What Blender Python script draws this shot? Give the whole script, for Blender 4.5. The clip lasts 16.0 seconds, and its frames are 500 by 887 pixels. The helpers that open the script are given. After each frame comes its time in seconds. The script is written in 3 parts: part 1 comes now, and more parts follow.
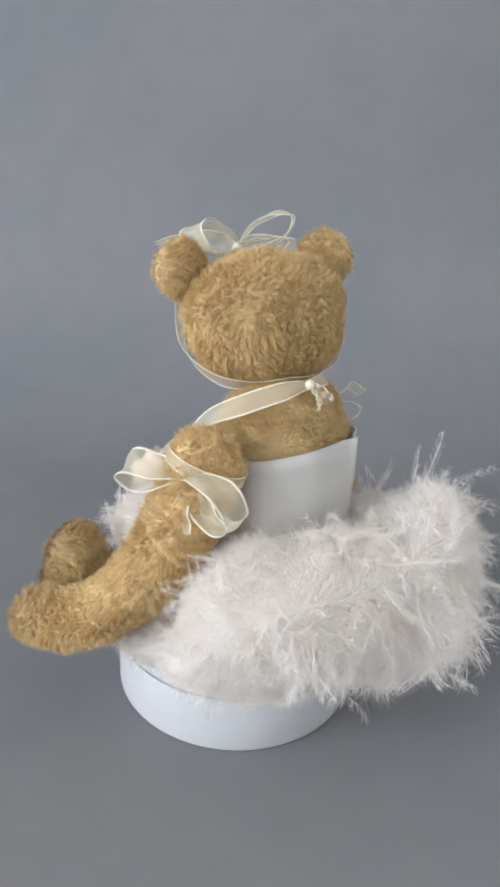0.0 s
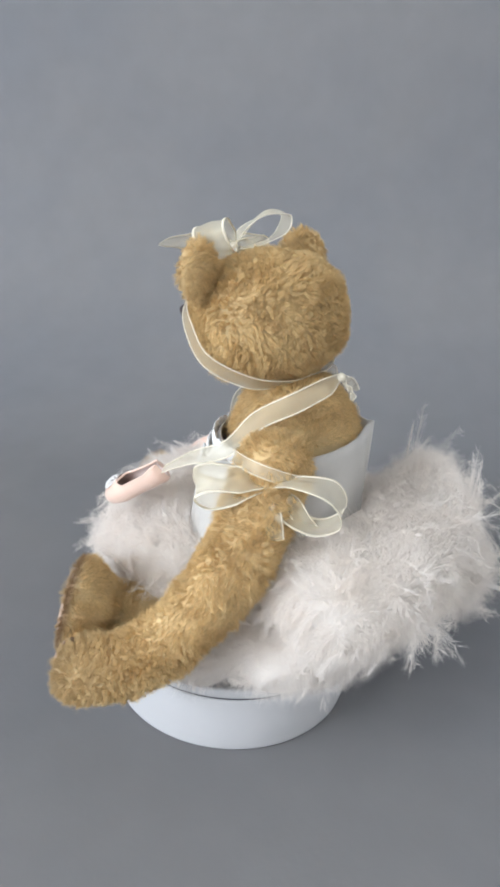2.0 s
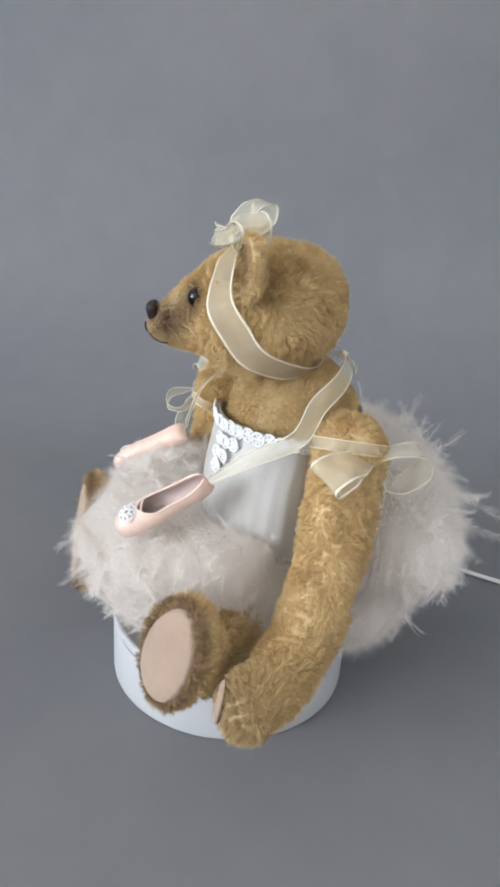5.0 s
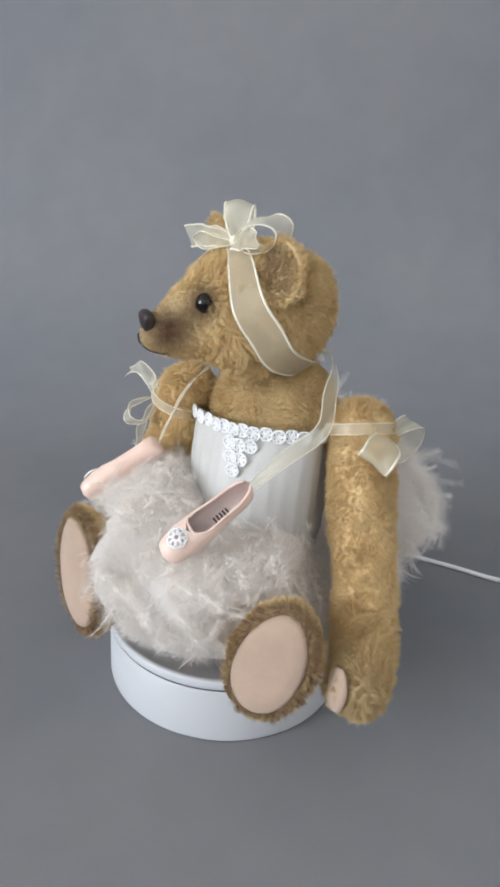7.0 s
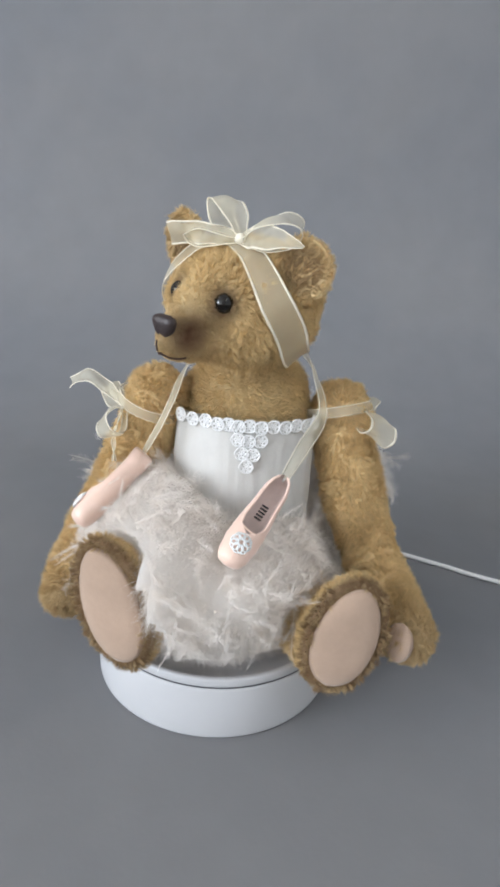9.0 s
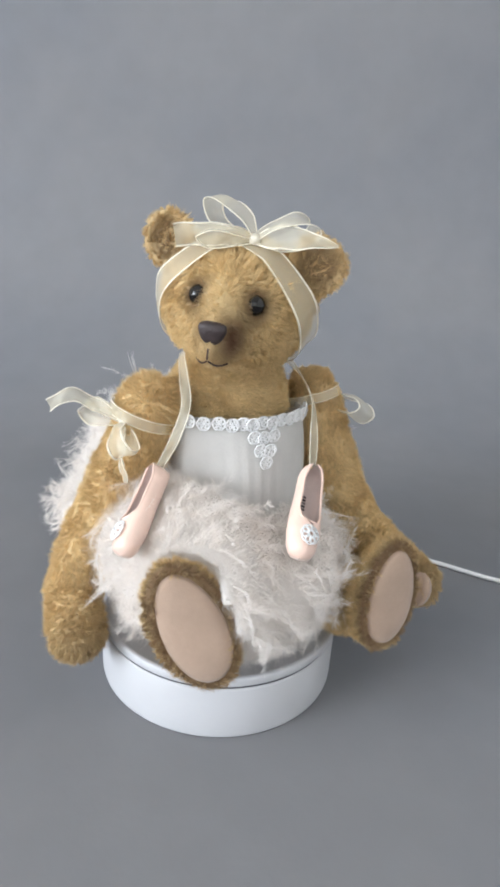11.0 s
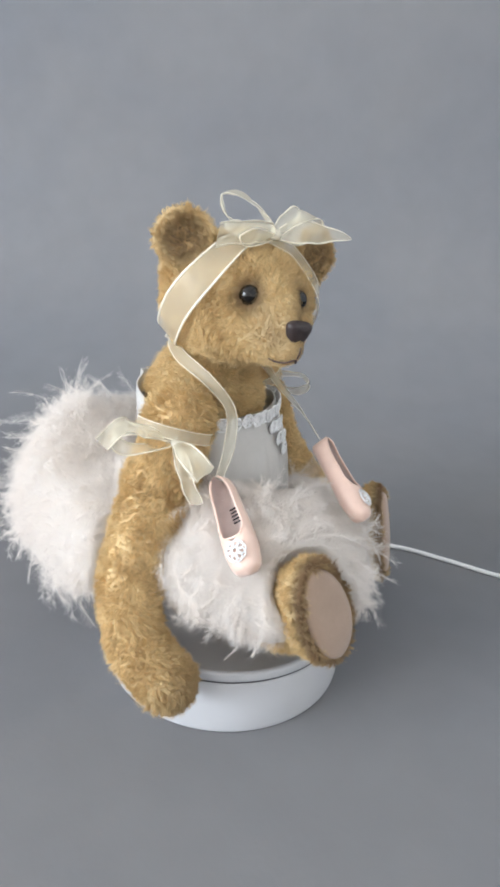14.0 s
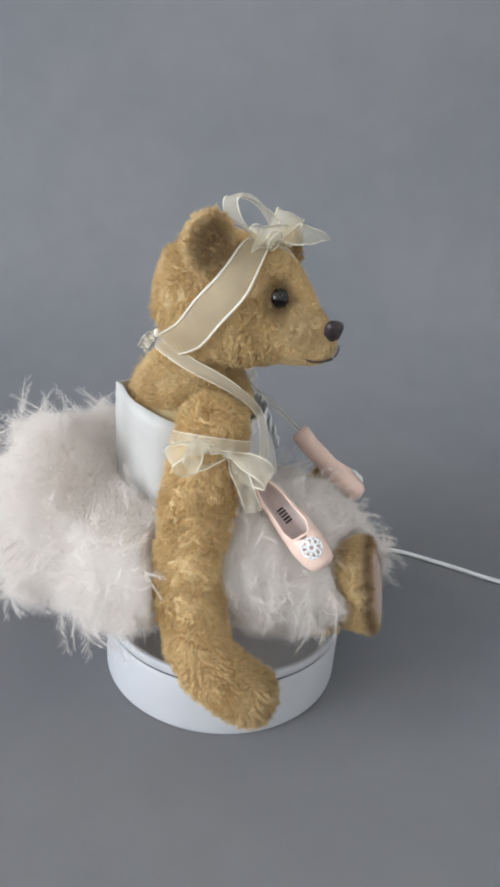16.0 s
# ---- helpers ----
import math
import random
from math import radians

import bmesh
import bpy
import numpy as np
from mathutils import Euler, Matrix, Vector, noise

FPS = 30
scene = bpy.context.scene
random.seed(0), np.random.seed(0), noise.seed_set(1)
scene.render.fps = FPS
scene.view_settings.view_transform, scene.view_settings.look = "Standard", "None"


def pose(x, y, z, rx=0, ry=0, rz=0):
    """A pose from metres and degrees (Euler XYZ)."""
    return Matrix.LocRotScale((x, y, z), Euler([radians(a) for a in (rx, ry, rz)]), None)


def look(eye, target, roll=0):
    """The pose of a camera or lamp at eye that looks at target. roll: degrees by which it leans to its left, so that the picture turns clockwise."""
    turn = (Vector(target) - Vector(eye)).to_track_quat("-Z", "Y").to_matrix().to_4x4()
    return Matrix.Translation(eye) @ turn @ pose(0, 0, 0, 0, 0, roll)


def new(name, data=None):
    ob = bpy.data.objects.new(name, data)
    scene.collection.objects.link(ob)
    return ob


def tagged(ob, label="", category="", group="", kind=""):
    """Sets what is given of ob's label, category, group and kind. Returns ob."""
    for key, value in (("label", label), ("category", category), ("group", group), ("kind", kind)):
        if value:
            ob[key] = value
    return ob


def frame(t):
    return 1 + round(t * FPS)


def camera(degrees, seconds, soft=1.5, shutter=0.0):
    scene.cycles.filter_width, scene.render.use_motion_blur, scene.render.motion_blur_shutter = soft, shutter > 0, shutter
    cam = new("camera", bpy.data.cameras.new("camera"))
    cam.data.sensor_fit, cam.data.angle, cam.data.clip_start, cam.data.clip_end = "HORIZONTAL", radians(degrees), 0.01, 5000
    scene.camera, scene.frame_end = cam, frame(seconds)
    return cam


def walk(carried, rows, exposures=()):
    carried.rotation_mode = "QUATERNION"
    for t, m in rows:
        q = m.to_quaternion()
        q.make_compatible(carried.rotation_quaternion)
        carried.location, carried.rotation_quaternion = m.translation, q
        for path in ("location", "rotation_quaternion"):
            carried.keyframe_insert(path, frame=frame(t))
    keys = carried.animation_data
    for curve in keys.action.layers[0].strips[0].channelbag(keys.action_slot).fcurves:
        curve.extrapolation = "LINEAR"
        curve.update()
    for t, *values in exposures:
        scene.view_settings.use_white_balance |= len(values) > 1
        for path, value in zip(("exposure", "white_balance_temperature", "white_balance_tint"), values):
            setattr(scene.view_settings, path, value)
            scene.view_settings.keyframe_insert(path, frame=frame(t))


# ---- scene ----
# Camera: held almost still, with a slight sway of the aim.
EYE = Vector((0.0, -0.3447, 0.2763))


def aim(pan, down, lean):
    a, b = radians(pan), radians(down)
    return look(EYE, EYE + Vector((math.sin(a) * math.cos(b), math.cos(a) * math.cos(b), -math.sin(b))), lean)


SWAY = [(0.0, 0.29, 19.69, 3.35), (0.5, 0.77, 19.95, 4.14), (1.0, 0.58, 19.8, 4.08), (1.5, 0.58, 19.45, 3.99), (2.0, 0.48, 19.76, 3.85),
        (2.5, 0.55, 20.0, 3.94), (3.0, 0.45, 20.19, 4.03), (3.5, 0.83, 20.35, 4.03), (4.0, 0.7, 20.44, 4.13), (6.5, 1.12, 20.47, 3.87),
        (7.0, 1.26, 20.35, 3.58), (7.5, 1.42, 20.92, 3.79), (8.0, 1.77, 20.66, 4.24), (8.5, 2.05, 20.94, 4.51), (9.0, 2.1, 20.54, 4.43),
        (9.5, 2.14, 20.49, 4.65), (12.0, 1.75, 20.84, 4.07), (12.5, 1.95, 21.12, 4.53), (13.0, 1.71, 20.83, 4.56), (13.5, 1.59, 20.96, 4.56),
        (14.0, 1.16, 21.01, 4.23), (14.5, 1.02, 20.98, 4.15), (15.0, 0.73, 20.81, 3.89), (15.5, 0.72, 21.09, 4.56), (16.0, 1.25, 20.81, 4.91)]
cam = camera(42.71, 16.0, soft=3.2)
walk(cam, [(t, aim(pan, down, lean)) for t, pan, down, lean in SWAY], exposures=[(0.0, -0.27), (1.0, -0.22), (2.0, -0.16), (3.0, -0.22), (4.0, -0.29), (6.5, -0.39), (7.5, -0.37), (8.5, -0.35), (9.5, -0.24),
                                                                                   (12.0, 0.01), (14.0, -0.02), (14.5, -0.08), (15.0, -0.17), (15.5, -0.31), (16.0, -0.38)])


def turn(t):
    """The turntable's angle in degrees at t seconds; at 0 the bear looks at the camera."""
    return 240.6 + 13.5546 * t - 0.01933 * (t - 8.0) ** 2


# ---- light: daylight from one window, bounced by a pale room ----
world = bpy.data.worlds.new("world")
scene.world = world
world.use_nodes = True
sky = world.node_tree.nodes.new("ShaderNodeTexSky")
sky.sky_type = "NISHITA"
sky.sun_disc = False
sky.sun_elevation, sky.sun_rotation = radians(35), radians(200)
world.node_tree.links.new(sky.outputs[0], world.node_tree.nodes["Background"].inputs[0])
world.node_tree.nodes["Background"].inputs[1].default_value = 0.1


def window_light(name, at, target, wide, high, power, colour):
    data = bpy.data.lights.new(name, "AREA")
    data.shape, data.size, data.size_y, data.energy, data.color = "RECTANGLE", wide, high, power, colour
    ob = new(name, data)
    ob.matrix_world = look(at, target)
    return ob


window_light("window_light", (-3.12, -1.85, 0.95), (0.0, -1.85, 0.90), 1.9, 1.5, 204.0, (0.838, 0.912, 1.0))

# ---- materials ----


def material(name, colour, rough=0.8, metal=0.0, spread=0.12, scale=60.0, bump=0.0, bump_scale=300.0, sheen=0.0, second=None, island=0.0, coat=0.0, see=0.0, thin=0.0):
    """A procedural surface: base colour varied at two scales, fine relief, and, where asked, light coming through (thin) or seen through (see)."""
    m = bpy.data.materials.new(name)
    m.use_nodes = True
    nt = m.node_tree
    n, l = nt.nodes, nt.links
    b = n["Principled BSDF"]
    b.inputs["Roughness"].default_value, b.inputs["Metallic"].default_value = rough, metal
    b.inputs["Sheen Weight"].default_value = sheen
    b.inputs["Coat Weight"].default_value = coat
    co = n.new("ShaderNodeTexCoord")
    big, fine = n.new("ShaderNodeTexNoise"), n.new("ShaderNodeTexNoise")
    big.inputs["Scale"].default_value, fine.inputs["Scale"].default_value = scale, scale * 9
    big.inputs["Detail"].default_value = 3
    for q in (big, fine):
        l.new(co.outputs["Object"], q.inputs["Vector"])
    mix = n.new("ShaderNodeMix")
    mix.data_type = "RGBA"
    second = second or tuple(c * (1 - 2.5 * spread) for c in colour)
    mix.inputs["A"].default_value, mix.inputs["B"].default_value = (*second, 1), (*colour, 1)
    ramp = n.new("ShaderNodeMapRange")
    ramp.inputs["From Min"].default_value, ramp.inputs["From Max"].default_value = 0.3, 0.6
    l.new(big.outputs[0], ramp.inputs[0])
    l.new(ramp.outputs[0], mix.inputs["Factor"])
    var = n.new("ShaderNodeMix")
    var.data_type, var.blend_type = "RGBA", "MULTIPLY"
    var.inputs["Factor"].default_value = spread * 3
    l.new(mix.outputs["Result"], var.inputs["A"])
    grey = n.new("ShaderNodeMapRange")
    grey.inputs["To Min"].default_value, grey.inputs["To Max"].default_value = 0.55, 1.25
    l.new(fine.outputs[0], grey.inputs[0])
    l.new(grey.outputs[0], var.inputs["B"])
    out = var.outputs["Result"]
    if island:
        geo = n.new("ShaderNodeNewGeometry")
        iv = n.new("ShaderNodeHueSaturation")
        ir = n.new("ShaderNodeMapRange")
        ir.inputs["To Min"].default_value, ir.inputs["To Max"].default_value = 1 - island, 1 + island
        l.new(geo.outputs["Random Per Island"], ir.inputs[0])
        l.new(ir.outputs[0], iv.inputs["Value"])
        l.new(out, iv.inputs["Color"])
        out = iv.outputs[0]
    l.new(out, b.inputs["Base Color"])
    if bump:
        bt, bn = n.new("ShaderNodeTexNoise"), n.new("ShaderNodeBump")
        bt.inputs["Scale"].default_value = bump_scale
        bt.inputs["Detail"].default_value = 4
        l.new(co.outputs["Object"], bt.inputs["Vector"])
        bn.inputs["Strength"].default_value, bn.inputs["Distance"].default_value = bump, 0.001
        l.new(bt.outputs[0], bn.inputs["Height"])
        l.new(bn.outputs[0], b.inputs["Normal"])
    last = b.outputs[0]
    if thin:
        tr, ms = n.new("ShaderNodeBsdfTranslucent"), n.new("ShaderNodeMixShader")
        l.new(out, tr.inputs[0])
        ms.inputs[0].default_value = thin
        l.new(last, ms.inputs[1])
        l.new(tr.outputs[0], ms.inputs[2])
        last = ms.outputs[0]
    if see:
        tp, ms = n.new("ShaderNodeBsdfTransparent"), n.new("ShaderNodeMixShader")
        ms.inputs[0].default_value = see
        l.new(last, ms.inputs[1])
        l.new(tp.outputs[0], ms.inputs[2])
        last = ms.outputs[0]
    l.new(last, n["Material Output"].inputs["Surface"])
    return m


def dyed(m, dark):
    """Brown airbrushed dye on the fur, where the mesh's dye attribute says."""
    nt = m.node_tree
    n, l = nt.nodes, nt.links
    b = n["Principled BSDF"]
    src = b.inputs["Base Color"].links[0].from_socket
    at, mx = n.new("ShaderNodeAttribute"), n.new("ShaderNodeMix")
    at.attribute_name = "dye"
    mx.data_type, mx.blend_type = "RGBA", "MIX"
    mx.inputs["B"].default_value = (*dark, 1)
    l.new(at.outputs["Fac"], mx.inputs["Factor"])
    l.new(src, mx.inputs["A"])
    l.new(mx.outputs["Result"], b.inputs["Base Color"])
    for node in n:
        if node.type == "BSDF_TRANSLUCENT":
            l.new(mx.outputs["Result"], node.inputs[0])
    return m


M_PAPER = material("backdrop_paper", (0.204, 0.203, 0.212), 0.9, spread=0.06, scale=3.0, bump=0.12, bump_scale=220, second=(0.172, 0.179, 0.197))
M_WALL = material("wall_paint", (0.84, 0.83, 0.81), 0.9, spread=0.03, scale=3, bump=0.1)
M_FLOOR = material("floor_boards", (0.32, 0.24, 0.17), 0.6, spread=0.15, scale=4, bump=0.1)
M_TABLE = material("white_plastic", (0.52, 0.52, 0.535), 0.42, spread=0.01, scale=20, bump=0.02)
M_SEAM = material("dark_gap", (0.05, 0.05, 0.06), 0.7)
M_CABLE = material("cable_sheath", (0.82, 0.82, 0.82), 0.45, spread=0.02)
M_FUR = dyed(material("golden_mohair", (0.82, 0.640, 0.352), 0.7, spread=0.07, scale=70, sheen=0.12, second=(0.72, 0.530, 0.266), island=0.22, thin=0.36), (0.17, 0.08, 0.038))
M_PAD = material("suede_pad", (0.41, 0.29, 0.215), 0.95, spread=0.05, scale=40, bump=0.15, bump_scale=900, sheen=0.3)
M_EYE = material("black_glass_eye", (0.006, 0.004, 0.003), 0.05)
M_EYE.node_tree.nodes["Principled BSDF"].inputs["Specular IOR Level"].default_value = 0.45
M_NOSE = material("nose_thread", (0.035, 0.022, 0.022), 0.45, spread=0.15, scale=300, bump=0.4, bump_scale=700)
M_MOUTH = material("mouth_thread", (0.06, 0.03, 0.022), 0.6)
M_SATIN = material("white_satin", (0.57, 0.553, 0.528), 0.5, spread=0.03, scale=50, bump=0.15, bump_scale=600, sheen=0.2, thin=0.1)
M_LACE = material("silver_lace", (0.86, 0.86, 0.86), 0.4, spread=0.06, scale=300)
M_FEATHER = material("marabou_feather", (0.962, 0.922, 0.884), 0.85, spread=0.0, scale=40, sheen=0.2, thin=0.56, island=0.05)
M_PINK = material("pink_satin", (0.82, 0.59, 0.49), 0.36, spread=0.03, scale=80, bump=0.08, bump_scale=500, sheen=0.2)
M_LINING = material("slipper_lining", (0.66, 0.54, 0.50), 0.85, spread=0.04, scale=120)
M_INK = material("ink", (0.03, 0.03, 0.035), 0.7)
M_SHEER = material("cream_organza", (0.93, 0.865, 0.68), 0.40, spread=0.02, scale=60, sheen=0.25, thin=0.35, see=0.60)
M_EDGE = material("cream_satin_edge", (0.88, 0.825, 0.69), 0.36, spread=0.02, scale=60, thin=0.15)
M_FRAME = material("window_paint", (0.78, 0.78, 0.76), 0.5, spread=0.02)

# ---- mesh helpers ----


def build(name, pieces, mat, parent=None, label="", dye=None, smooth=True):
    """One mesh object from pieces of (vertices, faces), faces of 3 or 4 corners."""
    vs, loops, sizes, k = [], [], [], 0
    for v, f in pieces:
        v, f = np.asarray(v, float), np.asarray(f, int)
        vs.append(v)
        loops.append((f + k).ravel())
        sizes.append(np.full(len(f), f.shape[1]))
        k += len(v)
    vs, loops, sizes = np.concatenate(vs), np.concatenate(loops), np.concatenate(sizes)
    me = bpy.data.meshes.new(name)
    me.vertices.add(len(vs))
    me.vertices.foreach_set("co", vs.astype(np.float32).ravel())
    me.loops.add(len(loops))
    me.loops.foreach_set("vertex_index", loops.astype(np.int32))
    me.polygons.add(len(sizes))
    me.polygons.foreach_set("loop_start", np.concatenate([[0], np.cumsum(sizes)[:-1]]).astype(np.int32))
    me.polygons.foreach_set("loop_total", sizes.astype(np.int32))
    me.polygons.foreach_set("use_smooth", np.full(len(sizes), smooth))
    me.update(calc_edges=True)
    me.validate()
    if dye is not None:
        me.attributes.new("dye", "FLOAT", "POINT").data.foreach_set("value", np.clip(dye(vs), 0, 1).astype(np.float32))
    me.materials.append(mat)
    ob = new(name, me)
    ob.parent = parent
    if label:
        ob["label"] = label
    return ob


def unit(a):
    a = np.asarray(a, float)
    return a / np.maximum(np.linalg.norm(a, axis=-1, keepdims=True), 1e-9)


def rot(axis, degrees):
    return np.array(Matrix.Rotation(radians(degrees), 3, axis))


def grid(rows, cols, wrap=False):
    """Quads of a grid of rows x cols vertices; wrap closes each row."""
    i, j = np.meshgrid(np.arange(rows - 1), np.arange(cols if wrap else cols - 1), indexing="ij")
    a, b = i * cols + j, i * cols + (j + 1) % cols
    return np.stack([a, b, b + cols, a + cols], -1).reshape(-1, 4)


def curve(points, n):
    """A smooth line of n points through the given ones."""
    p = np.asarray(points, float)
    p = np.concatenate([[2 * p[0] - p[1]], p, [2 * p[-1] - p[-2]]])
    u = np.linspace(0, len(p) - 3 - 1e-6, n)
    i = u.astype(int)
    f = (u - i)[:, None]
    a, b, c, d = p[i], p[i + 1], p[i + 2], p[i + 3]
    return 0.5 * (2 * b + (c - a) * f + (2 * a - 5 * b + 4 * c - d) * f ** 2 + (3 * b - a - 3 * c + d) * f ** 3)


def tube(points, radii, n=40, sides=28, flat=1.0, up=(0, 0, 1), ends=True):
    """A tube with rounded ends through the points; radii run along it; flat squeezes it along its second axis."""
    p = curve(points, n)
    r = curve(np.asarray(radii, float)[:, None] * np.ones(3), n)[:, 0]
    if ends:
        s = np.concatenate([[0], np.cumsum(np.linalg.norm(np.diff(p, axis=0), axis=1))])
        for q in (s, s[-1] - s):
            x = np.clip(q / np.maximum(r, 1e-6), 0, 1)
            r = r * np.sqrt(np.maximum(1 - (1 - x) ** 2, 0.0004))
    t = unit(np.gradient(p, axis=0))
    side = [unit(np.cross(t[0], np.asarray(up, float)))]
    for q in t[1:]:
        side.append(unit(side[-1] - (side[-1] @ q) * q))
    side = np.array(side)
    other = np.cross(side, t)
    a = np.linspace(0, 2 * np.pi, sides, endpoint=False)
    v = p[:, None] + r[:, None, None] * (np.cos(a)[None, :, None] * side[:, None] + flat * np.sin(a)[None, :, None] * other[:, None])
    return v.reshape(-1, 3), grid(n, sides, True)[:, ::-1]


def blob(centre, balls, turn_by=np.eye(3), nu=72, nv=44, sharp=9.0):
    """A rounded body: the soft union of ellipsoids (place, half axes) that all hold the centre."""
    th = np.linspace(0.001, np.pi - 0.001, nv)
    ph = np.linspace(0, 2 * np.pi, nu, endpoint=False)
    d = np.stack([np.sin(th)[:, None] * np.cos(ph), np.sin(th)[:, None] * np.sin(ph), np.cos(th)[:, None] * np.ones(nu)], -1).reshape(-1, 3)
    r = reach(d, balls, sharp)
    return np.asarray(centre) + (d * r[:, None]) @ turn_by.T, grid(nv, nu, True)[:, ::-1]


def reach(d, balls, sharp=9.0):
    total = 0
    for place, axes in balls:
        o, q = -np.asarray(place, float) / axes, d / np.asarray(axes, float)
        a, b, c = (q * q).sum(1), (q * o).sum(1), (o * o).sum() - 1
        disc = b * b - a * c
        r = np.where(disc > 0, (-b + np.sqrt(np.maximum(disc, 0))) / a, 0.0)
        total = total + np.maximum(r, 0.0) ** sharp
    return total ** (1 / sharp)


def triangles(f):
    f = np.asarray(f)
    return f if f.shape[1] == 3 else np.concatenate([f[:, [0, 1, 2]], f[:, [0, 2, 3]]])


def wave(p, k, seed):
    """A smooth random vector field with waves of about 1/k metres."""
    g = np.random.RandomState(seed)
    out = 0
    for _ in range(5):
        out = out + np.sin(p @ (g.normal(size=(3, 3)) * k * 3.0) + g.uniform(0, 6.28, 3))
    return out / 2.2


def fur(v, f, per_cm2, length, width=0.00020, lift=0.62, curl=0.6, comb=(0, 0, -1), seed=1, keep=None, clump=0.0023, trim=None):
    """Tapered curly strands standing on a surface, as (vertices, quads), (vertices, triangles)."""
    g = np.random.RandomState(seed)
    t = triangles(f)
    a, b, c = v[t[:, 0]], v[t[:, 1]], v[t[:, 2]]
    nn = np.cross(b - a, c - a)
    area = np.linalg.norm(nn, axis=1) / 2
    count = int(area.sum() * 1e4 * per_cm2)
    pick = g.choice(len(t), count, p=area / area.sum())
    u, w = g.uniform(size=count), g.uniform(size=count)
    u, w = np.where(u + w > 1, 1 - u, u), np.where(u + w > 1, 1 - w, w)
    root = a[pick] + (b - a)[pick] * u[:, None] + (c - a)[pick] * w[:, None]
    normal = unit(nn[pick])
    if keep is not None:
        k = keep(root)
        root, normal = root[k], normal[k]
        count = len(root)
    comb = np.asarray(comb, float)
    lie = comb - (normal @ comb)[:, None] * normal
    way = unit(lift * normal + (1 - lift) * lie + curl * (0.7 * wave(root, 45, seed + 5) + 0.5 * wave(root, 120, seed + 6)) + 0.25 * g.normal(size=(count, 3)))
    way = unit(way + np.maximum(0.15 - (way * normal).sum(1), 0)[:, None] * normal)
    bend = unit(way + 0.55 * wave(root, 70, seed + 7) + 0.3 * g.normal(size=(count, 3)) - 0.12 * normal)
    ln = (length * g.uniform(0.55, 1.25, count))[:, None]
    if trim is not None:
        ln = ln * trim(root)[:, None]
    mid = root + way * ln * 0.5
    tip = mid + bend * ln * 0.55
    if clump:
        # locks: strands near one of many scattered centres lean together towards their shared tip
        many = max(8, int(area.sum() / clump ** 2))
        centres = root[g.choice(count, min(many, count), replace=False)].astype(np.float32)
        half = (centres ** 2).sum(1) / 2
        ids = np.concatenate([np.argmin(half - part.astype(np.float32) @ centres.T, axis=1) for part in np.array_split(root, max(1, count // 4000))])
        _, ids = np.unique(ids, return_inverse=True)
        ids = ids.ravel()
        size = np.bincount(ids)
        shared = np.stack([np.bincount(ids, tip[:, i]) / size for i in range(3)], 1)
        low = np.stack([np.bincount(ids, root[:, i]) / size for i in range(3)], 1)
        nr = unit(np.stack([np.bincount(ids, normal[:, i]) for i in range(3)], 1))
        sway = g.normal(size=shared.shape)
        sway = sway - (sway * nr).sum(1, keepdims=True) * nr
        shared = shared + length * (0.36 * sway + g.uniform(0.0, 0.35, (len(size), 1)) * nr)
        firm = np.clip(ln / length, 0.2, 1)
        tip = tip + 0.68 * firm * (shared[ids] - tip) + 0.10 * ln * g.normal(size=(count, 3))
        mid = mid + 0.42 * firm * ((shared * 0.5 + low * 0.5)[ids] - mid)
    side = unit(np.cross(way, g.normal(size=(count, 3)))) * width / 2
    root = root - normal * 0.0006
    vs = np.stack([root - side, root + side, mid + side * 0.9, mid - side * 0.9, tip], 1).reshape(-1, 3)
    k = np.arange(count)[:, None] * 5
    return [(vs, k + np.array([[0, 1, 2, 3]])), (np.zeros((0, 3)), np.zeros((0, 4), int))], (vs, k + np.array([[3, 2, 4]]))


def furred(v, f, *args, **kw):
    """A body and its strands as pieces for build()."""
    quads, tris = fur(v, f, *args, **kw)
    # quads and tips share the same vertices, so they are joined by repeating the vertices of the tips
    return [(v, f), quads[0], tris]


def ball(centre, axes, turn_by=np.eye(3), nu=24, nv=16):
    return blob(centre, [((0, 0, 0), np.asarray(axes, float))], turn_by, nu, nv)


def empty(name, label, category, group=""):
    return tagged(new(name), label, category, group)


MOVING = []


def rides(ob):
    """Notes a thing that turns with the turntable."""
    MOVING.append(ob)
    return ob


# ---- the room and the backdrop ----


def box(lo, hi):
    x0, y0, z0 = lo
    x1, y1, z1 = hi
    v = [(x0, y0, z0), (x1, y0, z0), (x1, y1, z0), (x0, y1, z0), (x0, y0, z1), (x1, y0, z1), (x1, y1, z1), (x0, y1, z1)]
    return v, [(0, 3, 2, 1), (4, 5, 6, 7), (0, 1, 5, 4), (1, 2, 6, 5), (2, 3, 7, 6), (3, 0, 4, 7)]


def structure(name, pieces, mat, label, smooth=False):
    return tagged(build(name, pieces, mat, smooth=smooth), label, "", kind="structure")


structure("floor", [box((-3.3, -3.3, -0.1), (1.27, 1.5, -0.004))], M_FLOOR, "brown wooden floor of the room")
structure("ceiling", [box((-3.3, -3.3, 2.3), (1.27, 1.5, 2.4))], M_WALL, "plain white painted ceiling")
structure("wall_north", [box((-3.2, 1.4, -0.004), (1.17, 1.5, 2.3))], M_WALL, "plain white painted wall")
structure("wall_south", [box((-3.2, -3.3, -0.004), (1.17, -3.2, 2.3))], M_WALL, "plain white painted wall")
structure("wall_east", [box((1.17, -3.3, -0.004), (1.27, 1.5, 2.3))], M_WALL, "plain white painted wall")
W0, W1, WZ0, WZ1 = -2.82, -0.88, 0.18, 1.72
